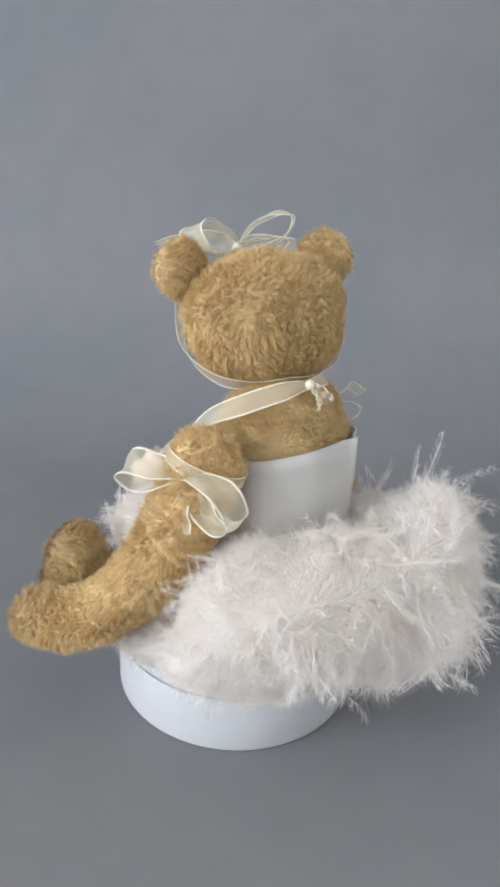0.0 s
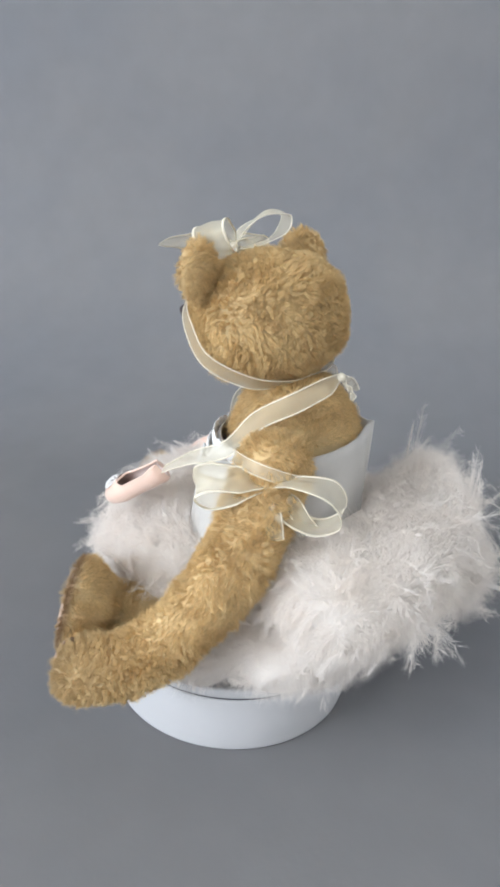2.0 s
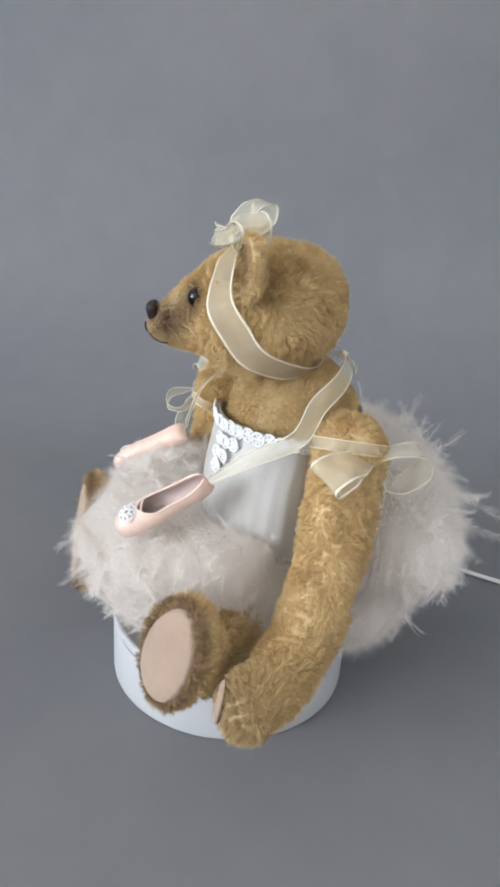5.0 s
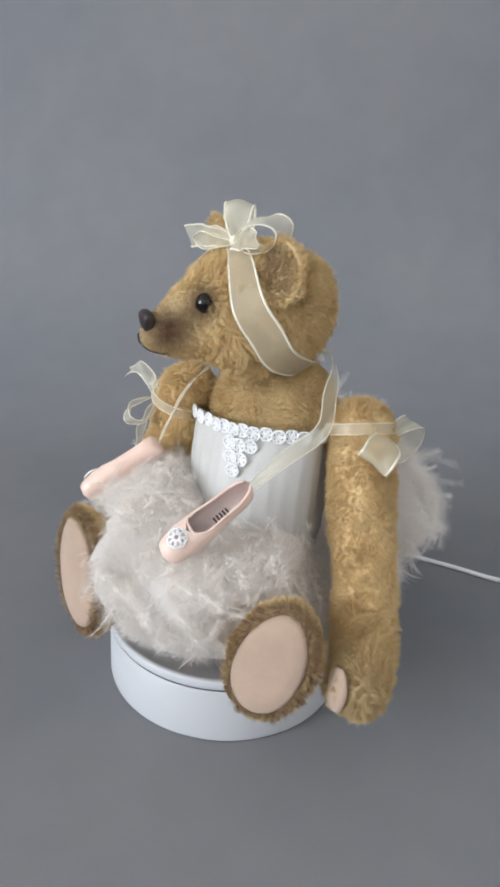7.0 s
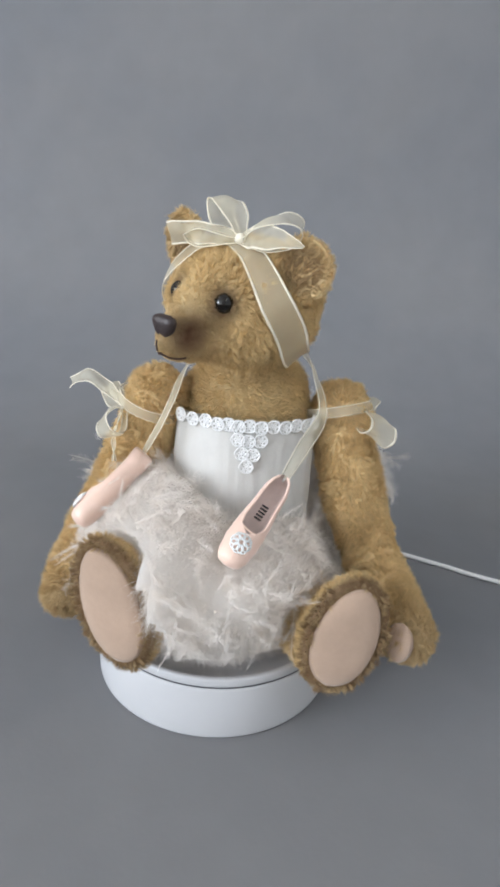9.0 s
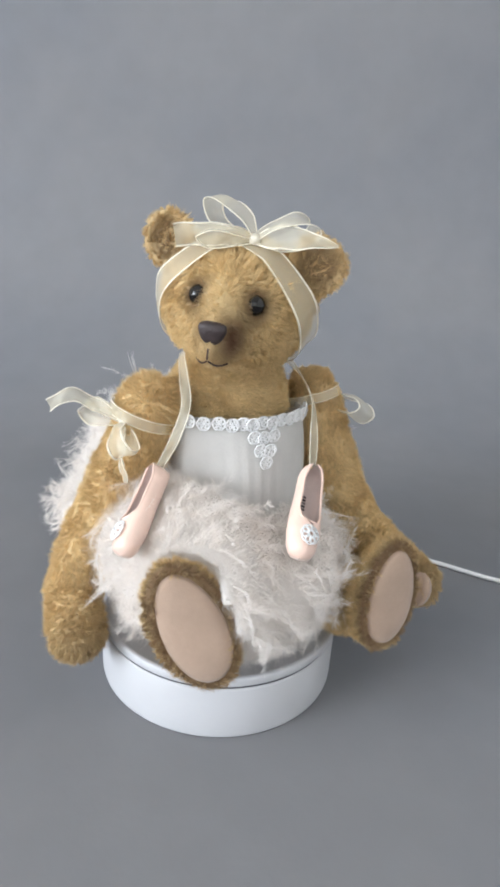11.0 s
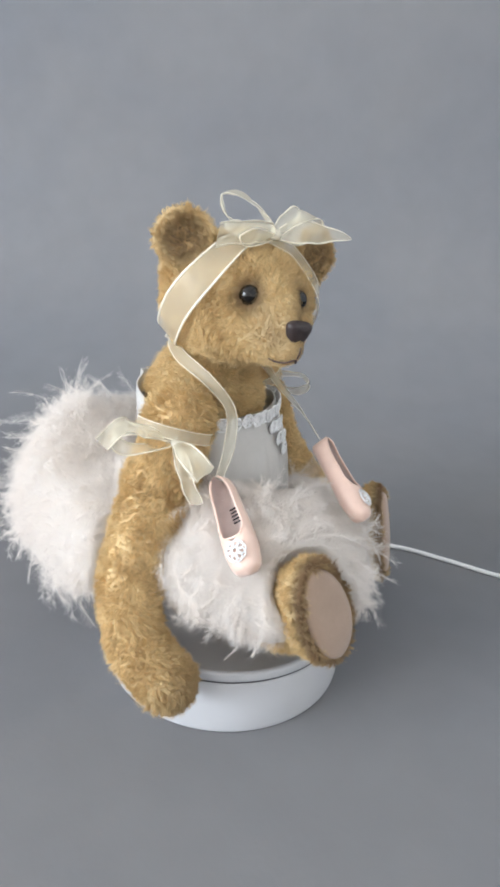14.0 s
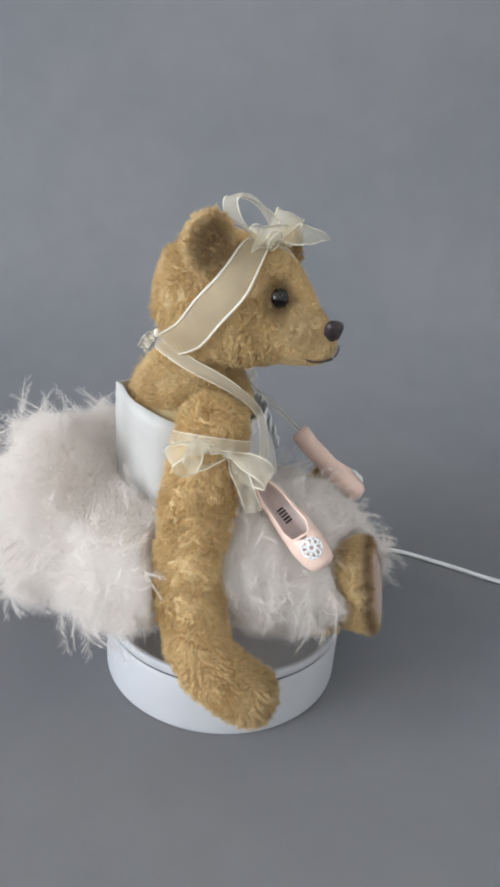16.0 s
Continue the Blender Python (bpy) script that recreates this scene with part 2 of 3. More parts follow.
structure("wall_west", [box((-3.3, -3.3, -0.004), (-3.2, W0, 2.3)), box((-3.3, W1, -0.004), (-3.2, 1.5, 2.3)),
                        box((-3.3, W0, -0.004), (-3.2, W1, WZ0)), box((-3.3, W0, WZ1), (-3.2, W1, 2.3))], M_WALL, "white painted wall with a window opening")
window = tagged(new("window_1"), "white framed window letting in daylight", "window", kind="structure")
for n, lo, hi in (("window_frame", (-3.27, W0, WZ0), (-3.23, W0 + 0.05, WZ1)), ("window_frame", (-3.27, W1 - 0.05, WZ0), (-3.23, W1, WZ1)),
                  ("window_frame", (-3.27, W0 + 0.05, WZ1 - 0.05), (-3.23, W1 - 0.05, WZ1)), ("window_sill", (-3.28, W0 + 0.05, WZ0), (-3.17, W1 - 0.05, WZ0 + 0.03))):
    build(n, [box(lo, hi)], M_FRAME, window, smooth=False)


def backdrop():
    """A painted sheet: flat on the floor, then a wide curve up to the wall behind."""
    y0, bend, rad, top = -1.1, 0.30, 0.42, 1.7
    prof = [(y, 0.0) for y in np.linspace(y0, bend, 30)]
    prof += [(bend + rad * math.sin(a), rad - rad * math.cos(a)) for a in np.linspace(0, math.pi / 2 - 0.1, 24)[1:]]
    ly, lz = prof[-1]
    prof += [(ly + 0.1 * (z - lz), z) for z in np.linspace(lz, top, 16)[1:]]
    xs = np.linspace(-1.15, 1.15, 60)
    v = np.array([(x, y, z) for y, z in prof for x in xs])
    wob = 0.0016 * (np.sin(v[:, 0] * 9 + 3 * v[:, 1]) + np.sin(v[:, 0] * 5 - 7 * v[:, 2] + 1.3) + np.sin(v[:, 2] * 12 + v[:, 0] * 3))
    amount = np.clip((v[:, 1] - 0.28) / 0.2, 0, 1)
    v[:, 1] += wob * amount
    low = v.copy()
    low[:, 1] += 0.002 * amount
    low[:, 2] -= 0.002
    n, m = len(prof), len(xs)
    f = grid(n, m)
    tagged(build("backdrop", [(v, f), (low, f[:, ::-1])], M_PAPER), "blue-grey painted backdrop sheet curving up behind", "", kind="structure")


backdrop()


def spun(profile, n=96):
    """A round body from (radius, height) pairs."""
    a = np.linspace(0, 2 * np.pi, n, endpoint=False)
    v = np.array([(r * math.cos(b), r * math.sin(b), z) for r, z in profile for b in a])
    return v, grid(len(profile), n, True)


def turntable():
    thing = empty("turntable", "white round plastic display turntable with a thin cable", "turntable")
    build("body", [spun([(0.0005, 0.0), (0.0715, 0.0), (0.0728, 0.0008), (0.073, 0.002), (0.073, 0.0325), (0.0726, 0.0333), (0.0715, 0.0336), (0.0005, 0.0336)])], M_TABLE, thing)
    build("gap_ring", [spun([(0.0005, 0.0337), (0.0722, 0.0337), (0.0722, 0.0346), (0.0005, 0.0346)])], M_SEAM, thing, "dark gap under the turning disc")
    disc = build("disc", [spun([(0.0005, 0.0347), (0.0718, 0.0347), (0.0728, 0.0351), (0.073, 0.0358), (0.073, 0.0392), (0.0727, 0.0399), (0.0719, 0.0402), (0.0698, 0.0402), (0.0694, 0.0397), (0.0005, 0.0397)])], M_TABLE, thing)
    rides(disc)
    v, f = tube([(0.02, 0.068, 0.008), (0.05, 0.105, 0.0035), (0.095, 0.137, 0.002), (0.140, 0.1435, 0.002), (0.18, 0.127, 0.002), (0.228, 0.1025, 0.002), (0.32, 0.07, 0.002), (0.5, 0.06, 0.002), (0.85, 0.1, 0.002)],
                [0.0018] * 9, n=120, sides=12)
    build("cable", [(v, f)], M_CABLE, thing, "thin white cable lying on the backdrop")
    build("plug_collar", [tube([(0.019, 0.066, 0.0085), (0.028, 0.079, 0.0068)], [0.0032, 0.0028], n=14, sides=14)], M_CABLE, thing)


turntable()

# ---- the teddy bear; its front is towards -y, its left towards +x ----
HEAD = np.array((0.0086, 0.0128, 0.2303))
R_HEAD = rot("Z", -39.4) @ rot("Y", 5.2) @ rot("X", 10.8)
SKULL = [((0.0, -0.0062, 0.0046), (0.0378, 0.0368, 0.0222)), ((0.0112, -0.008, -0.0099), (0.0252, 0.0351, 0.024)), ((-0.0112, -0.008, -0.0099), (0.0252, 0.0351, 0.024)),
         ((0, -0.0283, -0.0110), (0.0176, 0.0350, 0.0128)), ((0, -0.0410, -0.0048), (0.0090, 0.0308, 0.0126)), ((0, -0.010, 0.0079), (0.0246, 0.0273, 0.0182)),
         ((0, -0.0308, 0.0036), (0.0138, 0.0275, 0.0143)), ((0, -0.002, -0.004), (0.0352, 0.0325, 0.0268))]


def on_head(d, out=0.0):
    """The place on the head's surface in the direction d of the head's own space."""
    d = unit(np.asarray(d, float).reshape(-1, 3))
    return HEAD + (d * (reach(d, SKULL) + out)[:, None]) @ R_HEAD.T


def head_space(p):
    return (p - HEAD) @ R_HEAD


EYES = [on_head((s * 0.0147, -0.0440, 0.0093), -0.0014)[0] for s in (1, -1)]


def face_dye(p):
    q = head_space(p)
    muzzle = np.exp(-(((np.abs(q[:, 0]) - 0.008) / 0.009) ** 2 + ((q[:, 1] + 0.061) / 0.013) ** 2 + ((q[:, 2] + 0.003) / 0.011) ** 2))
    eyes = sum(np.exp(-((((p - e) ** 2).sum(1) / 0.0082 ** 2) ** 1.5)) for e in EYES)
    return np.where(q[:, 0] > 0, 1.05, 1.05 - 0.65 * np.clip(-q[:, 0] / 0.004, 0, 1)) * muzzle + 0.85 * eyes


def teddy_bear():
    bear = rides(empty("teddy_bear", "golden mohair teddy bear sitting on the turntable", "teddy bear"))
    v, f = blob((0.011, 0.026, 0.115), [((0, 0, 0.028), (0.0350, 0.0335, 0.048)), ((0, 0, -0.03), (0.038, 0.038, 0.046)), ((0, 0.002, 0.045), (0.0355, 0.0320, 0.036))])
    build("torso", furred(v, f, 420, 0.0046, seed=11, keep=lambda p: p[:, 2] > 0.163 + 0.007 * (p[:, 1] > 0.03)), M_FUR, bear, dye=lambda p: p[:, 0] * 0)
    v, f = blob(HEAD, SKULL, R_HEAD, 96, 64)
    head = build("head", furred(v, f, 600, 0.0046, seed=12, comb=(0.1, 0.3, -1), trim=lambda p: np.clip(1.0 + (head_space(p)[:, 1] + 0.034) / 0.034, 0.34, 1)), M_FUR, bear, dye=face_dye)
    for s, e in zip((1, -1), EYES):
        build("eye", [ball(e, (0.0051, 0.0051, 0.0051))], M_EYE, head, "shiny black glass eye")
    # ears: cupped, open to the front
    for s in (1, -1):
        m = R_HEAD @ rot("Z", s * 16) @ rot("X", -8)
        c = HEAD + R_HEAD @ np.array((s * 0.0395, -0.0125, 0.0245))
        v, f = blob((0, 0, 0), [((0, 0, 0), (0.0148, 0.0066, 0.0148))], nu=48, nv=30)
        rr = np.hypot(v[:, 0], v[:, 2]) / 0.0148
        v[:, 1] += np.where(v[:, 1] < 0, 0.0085 * np.clip(1 - rr ** 2, 0, 1), 0)
        v = c + v @ m.T
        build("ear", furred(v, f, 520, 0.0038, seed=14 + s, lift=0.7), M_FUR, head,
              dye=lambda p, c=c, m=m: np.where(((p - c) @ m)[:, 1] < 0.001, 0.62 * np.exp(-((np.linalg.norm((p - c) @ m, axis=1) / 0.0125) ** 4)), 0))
    # nose and mouth
    tip = on_head((0, -1, 0.01), 0)[0]
    v, f = blob((0, 0, 0), [((0, 0, 0), (0.0068, 0.0042, 0.0052))], nu=28, nv=20)
    v = np.sign(v) * np.abs(v / [0.0068, 0.0042, 0.0052]) ** 0.72 * [0.0062, 0.0034, 0.0054]
    v[:, 0] *= 1 + 0.30 * np.clip(v[:, 2] / 0.005, -1, 1)
    build("nose", [(tip + (v + [0, 0.0014, 0.0010]) @ R_HEAD.T, f)], M_NOSE, head, "dark brown stitched nose")
    line = [on_head((0, -0.065, z), 0.0015)[0] for z in (-0.003, -0.0060, -0.0085)]
    build("mouth", [tube(line, [0.00045] * 3, 14, 8)], M_MOUTH, head, "dark stitched mouth")
    for s in (1, -1):
        line = [on_head((s * x, -0.062, z), 0.0015)[0] for x, z in ((0.0, -0.0085), (0.0026, -0.0118), (0.0052, -0.0140), (0.0080, -0.0146))]
        build("mouth", [tube(line, [0.00045] * 4, 18, 8)], M_MOUTH, head)
    # arms
    left = [(0.061, 0.022, 0.179), (0.066, 0.018, 0.166), (0.074, 0.007, 0.130), (0.0835, -0.010, 0.099), (0.0935, -0.035, 0.0755), (0.0985, -0.060, 0.067), (0.1000, -0.078, 0.0695)]
    right = [(-0.0375, 0.018, 0.184), (-0.042, 0.018, 0.166), (-0.054, 0.0235, 0.130), (-0.0710, 0.026, 0.096), (-0.0850, 0.020, 0.0690), (-0.0910, 0.004, 0.0515), (-0.0930, -0.018, 0.0435)]
    for pts, sd in ((left, 21), (right, 22)):
        v, f = tube(pts, [0.0150, 0.0170, 0.0168, 0.0156, 0.0142, 0.0142, 0.0136], 60, 30, up=(0, 1, 0.6))
        end = np.array(pts[-1])
        build("arm", furred(v, f, 560, 0.0047, seed=sd), M_FUR, bear, dye=lambda p, end=end: 0.45 * np.exp(-(((p - end) ** 2).sum(1) / 0.021 ** 2)))
    c, nrm = np.array((0.0919, -0.0750, 0.0685)), unit((-0.62, -0.76, 0.15))
    build("paw_pad", [ball(c, (0.0078, 0.0020, 0.0112), np.stack([unit(np.cross((0, 0, 1), nrm)), nrm, unit(np.cross(nrm, np.cross((0, 0, 1), nrm)))], 1))], M_PAD, bear, "beige suede paw pad")
    # legs with upright oval feet and suede pads
    for hip, c, nrm, up, wide, tall, sd in (((0.034, 0.0, 0.062), (0.0613, -0.0824, 0.0768), (0.06, -0.97, 0.21), (0.32, 0.22, 0.92), 0.0167, 0.0268, 31),
                                            ((-0.014, 0.0, 0.062), (-0.0555, -0.0735, 0.0858), (-0.34, -0.92, 0.19), (-0.345, 0.308, 0.887), 0.0157, 0.0302, 32)):
        c, nrm = np.array(c), unit(nrm)
        up = unit(np.asarray(up) - (np.asarray(up) @ nrm) * nrm)
        side = np.cross(up, nrm)
        heel = c - nrm * 0.018 - up * 0.0095
        v, f = tube([hip, (np.array(hip) + heel) / 2 + [0, 0, -0.003], heel, heel + nrm * 0.008], [0.021, 0.0205, 0.0200, 0.0185], 36, 28)
        leg = build("leg", furred(v, f, 400, 0.0044, seed=sd), M_FUR, bear, dye=lambda p: p[:, 0] * 0)
        a = np.linspace(0, 2 * np.pi, 40, endpoint=False)
        rings = []
        for depth, k, drop in ((-0.025, 0.02, 0.008), (-0.0245, 0.35, 0.007), (-0.0225, 0.58, 0.0055), (-0.0185, 0.76, 0.0035), (-0.0125, 0.89, 0.0015), (-0.007, 0.97, 0.0), (-0.003, 1.0, 0.0), (0.0, 0.97, 0.0), (0.0008, 0.90, 0), (0.0008, 0.5, 0), (0.0008, 0.02, 0)):
            rings.append(c + nrm * depth - up * drop + k * (np.cos(a)[:, None] * side * (wide + 0.004) + np.sin(a)[:, None] * up * (tall + 0.0042)))
        v = np.concatenate(rings)
        fo = grid(len(rings), 40, True)
        foot = build("foot", furred(v, fo, 480, 0.0042, seed=sd + 4, lift=0.6, comb=tuple(-nrm), keep=lambda p, c=c, nrm=nrm, side=side, up=up, wide=wide, tall=tall: ((p - c) @ nrm < 0.0003) | (np.hypot((p - c) @ side / wide, (p - c) @ up / tall) > 0.97)), M_FUR, leg,
                     dye=lambda p, c=c, nrm=nrm: 0.8 * np.exp(-(((p - c) @ nrm - 0.0005) / 0.0035) ** 2))
        rings = []
        for depth, k in ((0.0002, 0.99), (0.0022, 0.97), (0.0034, 0.90), (0.0042, 0.6), (0.0045, 0.3), (0.0046, 0.0005)):
            egg = 1 - 0.10 * np.sin(a)
            rings.append(c + nrm * depth + k * (np.cos(a)[:, None] * side * wide * egg[:, None] + np.sin(a)[:, None] * up * tall))
        build("foot_pad", [(np.concatenate(rings), grid(len(rings), 40, True))], M_PAD, foot, "beige suede foot pad")
    return bear


teddy_bear()

# ---- the ballet dress: bodice, lace and a feather skirt ----
BODY = np.array((0.0125, 0.026))


# plan of the bodice's top edge: flat front, two back panels that meet in a seam standing off the back
PLAN = np.array([(0.0490, 0.020), (0.0500, 0.041), (0.0355, 0.0575), (0.0150, 0.0668), (0.0100, 0.0690), (0.0050, 0.0665), (-0.0145, 0.0575), (-0.0285, 0.042), (-0.0290, 0.020),
                 (-0.0285, 0.004), (-0.008, -0.0095), (0.010, -0.0135), (0.031, -0.0105), (0.0480, 0.000)])


def bodice_ring(z, n=140, gap=0.0):
    """One level of the bodice: n points round it; point 10 n / 14 to 13 n / 14 run along the front."""
    p = curve(np.concatenate([PLAN, PLAN[:1]]), n + 1)[:n]
    flare = np.interp(z, [0.075, 0.12, 0.143, 0.1645], [0.016, 0.0135, 0.0095, 0.0])
    ahead = np.clip((0.020 - p[:, 1]) / 0.0335, 0, 1)
    out = unit(p - BODY)
    k = np.arange(n) / n * 14
    front = np.clip((k - 8.5) / 0.8, 0, 1) * np.clip((14 - k) / 0.6, 0, 1)
    pleat = 0.0003 * front * np.sin(k * 17) * np.clip((0.16 - z) / 0.02, 0, 1)
    p = p + out * (gap + pleat + 0.0008 * np.sin(k * 3.1 + z * 90) * (1 - front))[:, None]
    y = p[:, 1] - flare * ahead
    rise = 0.0105 * np.clip((p[:, 1] - 0.032) / 0.036, 0, 1) * np.clip((z - 0.14) / 0.0245, 0, 1)
    return np.stack([p[:, 0], y, z + rise], 1)


ARM_L = curve([(0.061, 0.022, 0.179), (0.074, 0.007, 0.130), (0.0835, -0.010, 0.099), (0.0985, -0.060, 0.064), (0.1000, -0.078, 0.0665)], 40)
ARM_R = curve([(-0.0375, 0.018, 0.184), (-0.053, 0.026, 0.130), (-0.070, 0.029, 0.096), (-0.0895, 0.007, 0.0525), (-0.0915, -0.017, 0.0450)], 40)
HEEL_L, TOE_L, UP_L = (0.0285, -0.0420, 0.1440), (-0.0008, -0.0780, 0.1130), (0.28, -0.42, 0.85)
HEEL_R, TOE_R, UP_R = (-0.0470, -0.0085, 0.1415), (-0.0790, -0.0396, 0.1120), (-0.83, 0.14, 0.48)
SHOES = np.concatenate([np.linspace(HEEL_L, TOE_L, 20), np.linspace(HEEL_R, TOE_R, 20)])
FEET = np.array([(0.0600, -0.076, 0.076), (0.064, -0.073, 0.091), (0.056, -0.079, 0.061), (-0.0535, -0.070, 0.085), (-0.0595, -0.065, 0.101), (-0.048, -0.074, 0.069)])


def near(p, line):
    out = np.full(len(p), 9.0)
    for q in line:
        out = np.minimum(out, ((p - q) ** 2).sum(1))
    return np.sqrt(out)


def clear(p):
    """Whether a place is free of arms, feet, slippers and the upper body."""
    body = np.hypot((p[:, 0] - BODY[0]) / 0.044, (p[:, 1] - BODY[1]) / np.where(p[:, 1] < BODY[1], 0.053, 0.0445)) > 1.0
    return (near(p, ARM_L) > 0.0185) & (near(p, ARM_R) > 0.0185) & (near(p, FEET) > 0.0195) & (near(p, SHOES) > 0.0075) & (body | (p[:, 2] < 0.100))


def strand_mesh(p0, p1, p2, w):
    n = len(p0)
    vs = np.stack([p0 - w, p0 + w, p1 + w, p1 - w, p2], 1).reshape(-1, 3)
    k = np.arange(n)[:, None] * 5
    return [(vs, k + np.array([[0, 1, 2, 3]])), (vs, k + np.array([[3, 2, 4]]))]


FLUFF = np.array((0.0115, 0.034, 0.088))
LOBES = [((0.0120, 0.0377, 0.0080), (0.0880, 0.0450, 0.0290)), ((0.0200, 0.0040, -0.0200), (0.0660, 0.0520, 0.0220)), ((0.0380, 0.0380, 0.0160), (0.0540, 0.0500, 0.0290)), ((0.0042, -0.0502, -0.0261), (0.0607, 0.0399, 0.0335)),
         ((-0.0465, -0.0569, 0.0043), (0.0440, 0.0583, 0.0400)), ((-0.0089, 0.0731, 0.0095), (0.0569, 0.0223, 0.0571)), ((-0.0102, -0.0282, -0.0031), (0.0496, 0.0425, 0.0110)),
         ((0.0100, -0.0520, 0.0060), (0.0300, 0.0580, 0.0210)), ((-0.0167, -0.0467, -0.0154), (0.0367, 0.0642, 0.0328)), ((-0.0450, 0.0105, 0.0015), (0.0500, 0.0515, 0.0300))]


def skirt_pieces(seed):
    """A soft core set with fine down, and curved marabou plumes with fine barbs over it."""
    g = np.random.RandomState(seed)
    v, f = blob(FLUFF, LOBES, nu=150, nv=96, sharp=7.0)
    v = v + (0.0042 * wave(v, 13, seed) + 0.0026 * wave(v, 32, seed + 9)) * np.array([1, 1, 0.7])
    soft = v.reshape(96, 150, 3)
    for _ in range(10):
        pad = np.concatenate([soft[:1], soft, soft[-1:]])
        soft = 0.4 * soft + 0.15 * (pad[2:] + pad[:-2] + np.roll(soft, 1, 1) + np.roll(soft, -1, 1))
    v = soft.reshape(-1, 3)
    v[:, 2] = np.maximum(v[:, 2], np.interp(np.hypot(v[:, 0], v[:, 1]), [0.070, 0.077, 0.100], [0.048, 0.043, 0.054]))
    flank = np.clip((unit(v[:, :2]) @ np.array((0.861, 0.509)) - 0.45) / 0.35, 0, 1)
    far = np.hypot(v[:, 0], v[:, 1])
    limit = np.minimum(np.interp(v[:, 2], [0.040, 0.060, 0.080, 0.100], [0.084, 0.095, 0.106, 0.124]) + 0.1 * (1 - flank), np.interp(v[:, 2], [0.046, 0.075, 0.110], [0.104, 0.128, 0.165]))
    ahead = np.clip((-unit(v[:, :2])[:, 1] - 0.45) / 0.3, 0, 1)
    limit = np.minimum(limit, np.interp(v[:, 2], [0.046, 0.065, 0.090, 0.110], [0.066, 0.080, 0.100, 0.125]) + 0.1 * (1 - ahead))
    v[:, :2] *= np.minimum(1, limit / np.maximum(far, 1e-6))[:, None]
    for _ in range(14):
        v = np.where(clear(v)[:, None], v, FLUFF + (v - FLUFF) * 0.95)
    pieces = [(v, f)]

    def seeds(count):
        t = triangles(f)
        a, b, c = v[t[:, 0]], v[t[:, 1]], v[t[:, 2]]
        nn = np.cross(b - a, c - a)
        area = np.linalg.norm(nn, axis=1)
        pick = g.choice(len(t), count, p=area / area.sum())
        u = g.dirichlet((1, 1, 1), count)
        return a[pick] * u[:, :1] + b[pick] * u[:, 1:2] + c[pick] * u[:, 2:], unit(nn[pick])

    def add(p0, d0, ln, width, bend):
        n = len(p0)
        d1 = unit(d0 + bend * 0.6 * wave(p0, 26, seed + 1) + bend * 0.6 * g.normal(size=(n, 3)))
        p1 = p0 + d0 * ln * 0.5
        p2 = p1 + d1 * ln * 0.55
        for p in (p1, p2):
            p[:, 2] = np.maximum(p[:, 2], np.where(np.hypot(p[:, 0], p[:, 1]) < 0.0755, 0.0425, 0.034))
        ok = clear(p1) & clear(p2)
        p0, p1, p2, d0 = p0[ok], p1[ok], p2[ok], d0[ok]
        pieces.extend(strand_mesh(p0, p1, p2, unit(np.cross(d0, g.normal(size=p0.shape))) * width / 2))

    # down
    p, n = seeds(170000)
    behind = np.clip((p[:, 1] - 0.02) / 0.07, 0, 1)[:, None]
    d = unit(0.75 * n + 0.45 * wave(p, 24, seed + 2) + 0.22 * wave(p, 90, seed + 3) + 0.5 * g.normal(size=p.shape) + np.array([0, 0, -0.05]))
    add(p - n * 0.002, d, g.uniform(0.5, 1.25, (len(p), 1)) * (0.0105 + 0.003 * behind), 0.00012, 0.9)
    # plumes: curved fans of wavy barbs lying loosely on the down
    p, n = seeds(1500)
    ok = clear(p + n * 0.006) & (n[:, 2] > -0.5)
    p, n = p[ok], n[ok]
    behind = np.clip((p[:, 1] - 0.02) / 0.07, 0, 1)
    lie = wave(p, 9, seed + 4) + 0.5 * g.normal(size=p.shape) + np.array([0, 0, -0.25])
    lie = unit(lie - (lie * n).sum(1, keepdims=True) * n)
    d = unit(0.45 * n + 0.8 * lie)
    b = unit(0.8 * np.cross(n, lie) * np.where(g.uniform(size=(len(p), 1)) < 0.5, -1, 1) - 0.25 * n + 0.4 * g.normal(size=p.shape))
    ln = (0.0175 + 0.0055 * behind) * g.uniform(0.6, 1.25, len(p))
    end = p + d * ln[:, None] + b * 0.5 * ln[:, None]
    ok = (end[:, 2] > 0.056) | (np.hypot(end[:, 0], end[:, 1]) < 0.06)
    p, d, b, ln = p[ok], d[ok], b[ok], ln[ok]
    m = 110
    u = g.uniform(0.05, 1, (len(p), m))
    q = p[:, None] + d[:, None] * (u * ln[:, None])[..., None] + b[:, None] * (u ** 2 * ln[:, None] * 0.6)[..., None]
    along = unit(d[:, None] + 1.2 * b[:, None] * u[..., None])
    flat = unit(np.cross(d, g.normal(size=d.shape)))[:, None] * np.where(g.uniform(size=(len(p), m)) < 0.5, -1, 1)[..., None]
    way = unit(0.85 * along + 0.60 * flat + 0.13 * g.normal(size=q.shape)).reshape(-1, 3)
    add(q.reshape(-1, 3), way, (0.0082 * g.uniform(0.55, 1.2, (len(p), m)) * (1.15 - 0.6 * u)).reshape(-1, 1), 0.00011, 0.36)
    # pale quills
    uq = np.linspace(0, 1, 7)
    for i in range(0, len(p), 4):
        line = p[i] + d[i] * (uq * ln[i] * 1.15)[:, None] + b[i] * (uq ** 2 * ln[i] * 0.6)[:, None]
        line[:, 2] = np.maximum(line[:, 2], 0.0425)
        if clear(line[3:]).all():
            pieces.append(tube(line, np.linspace(0.00024, 0.00010, 7), 9, 5))
    return pieces


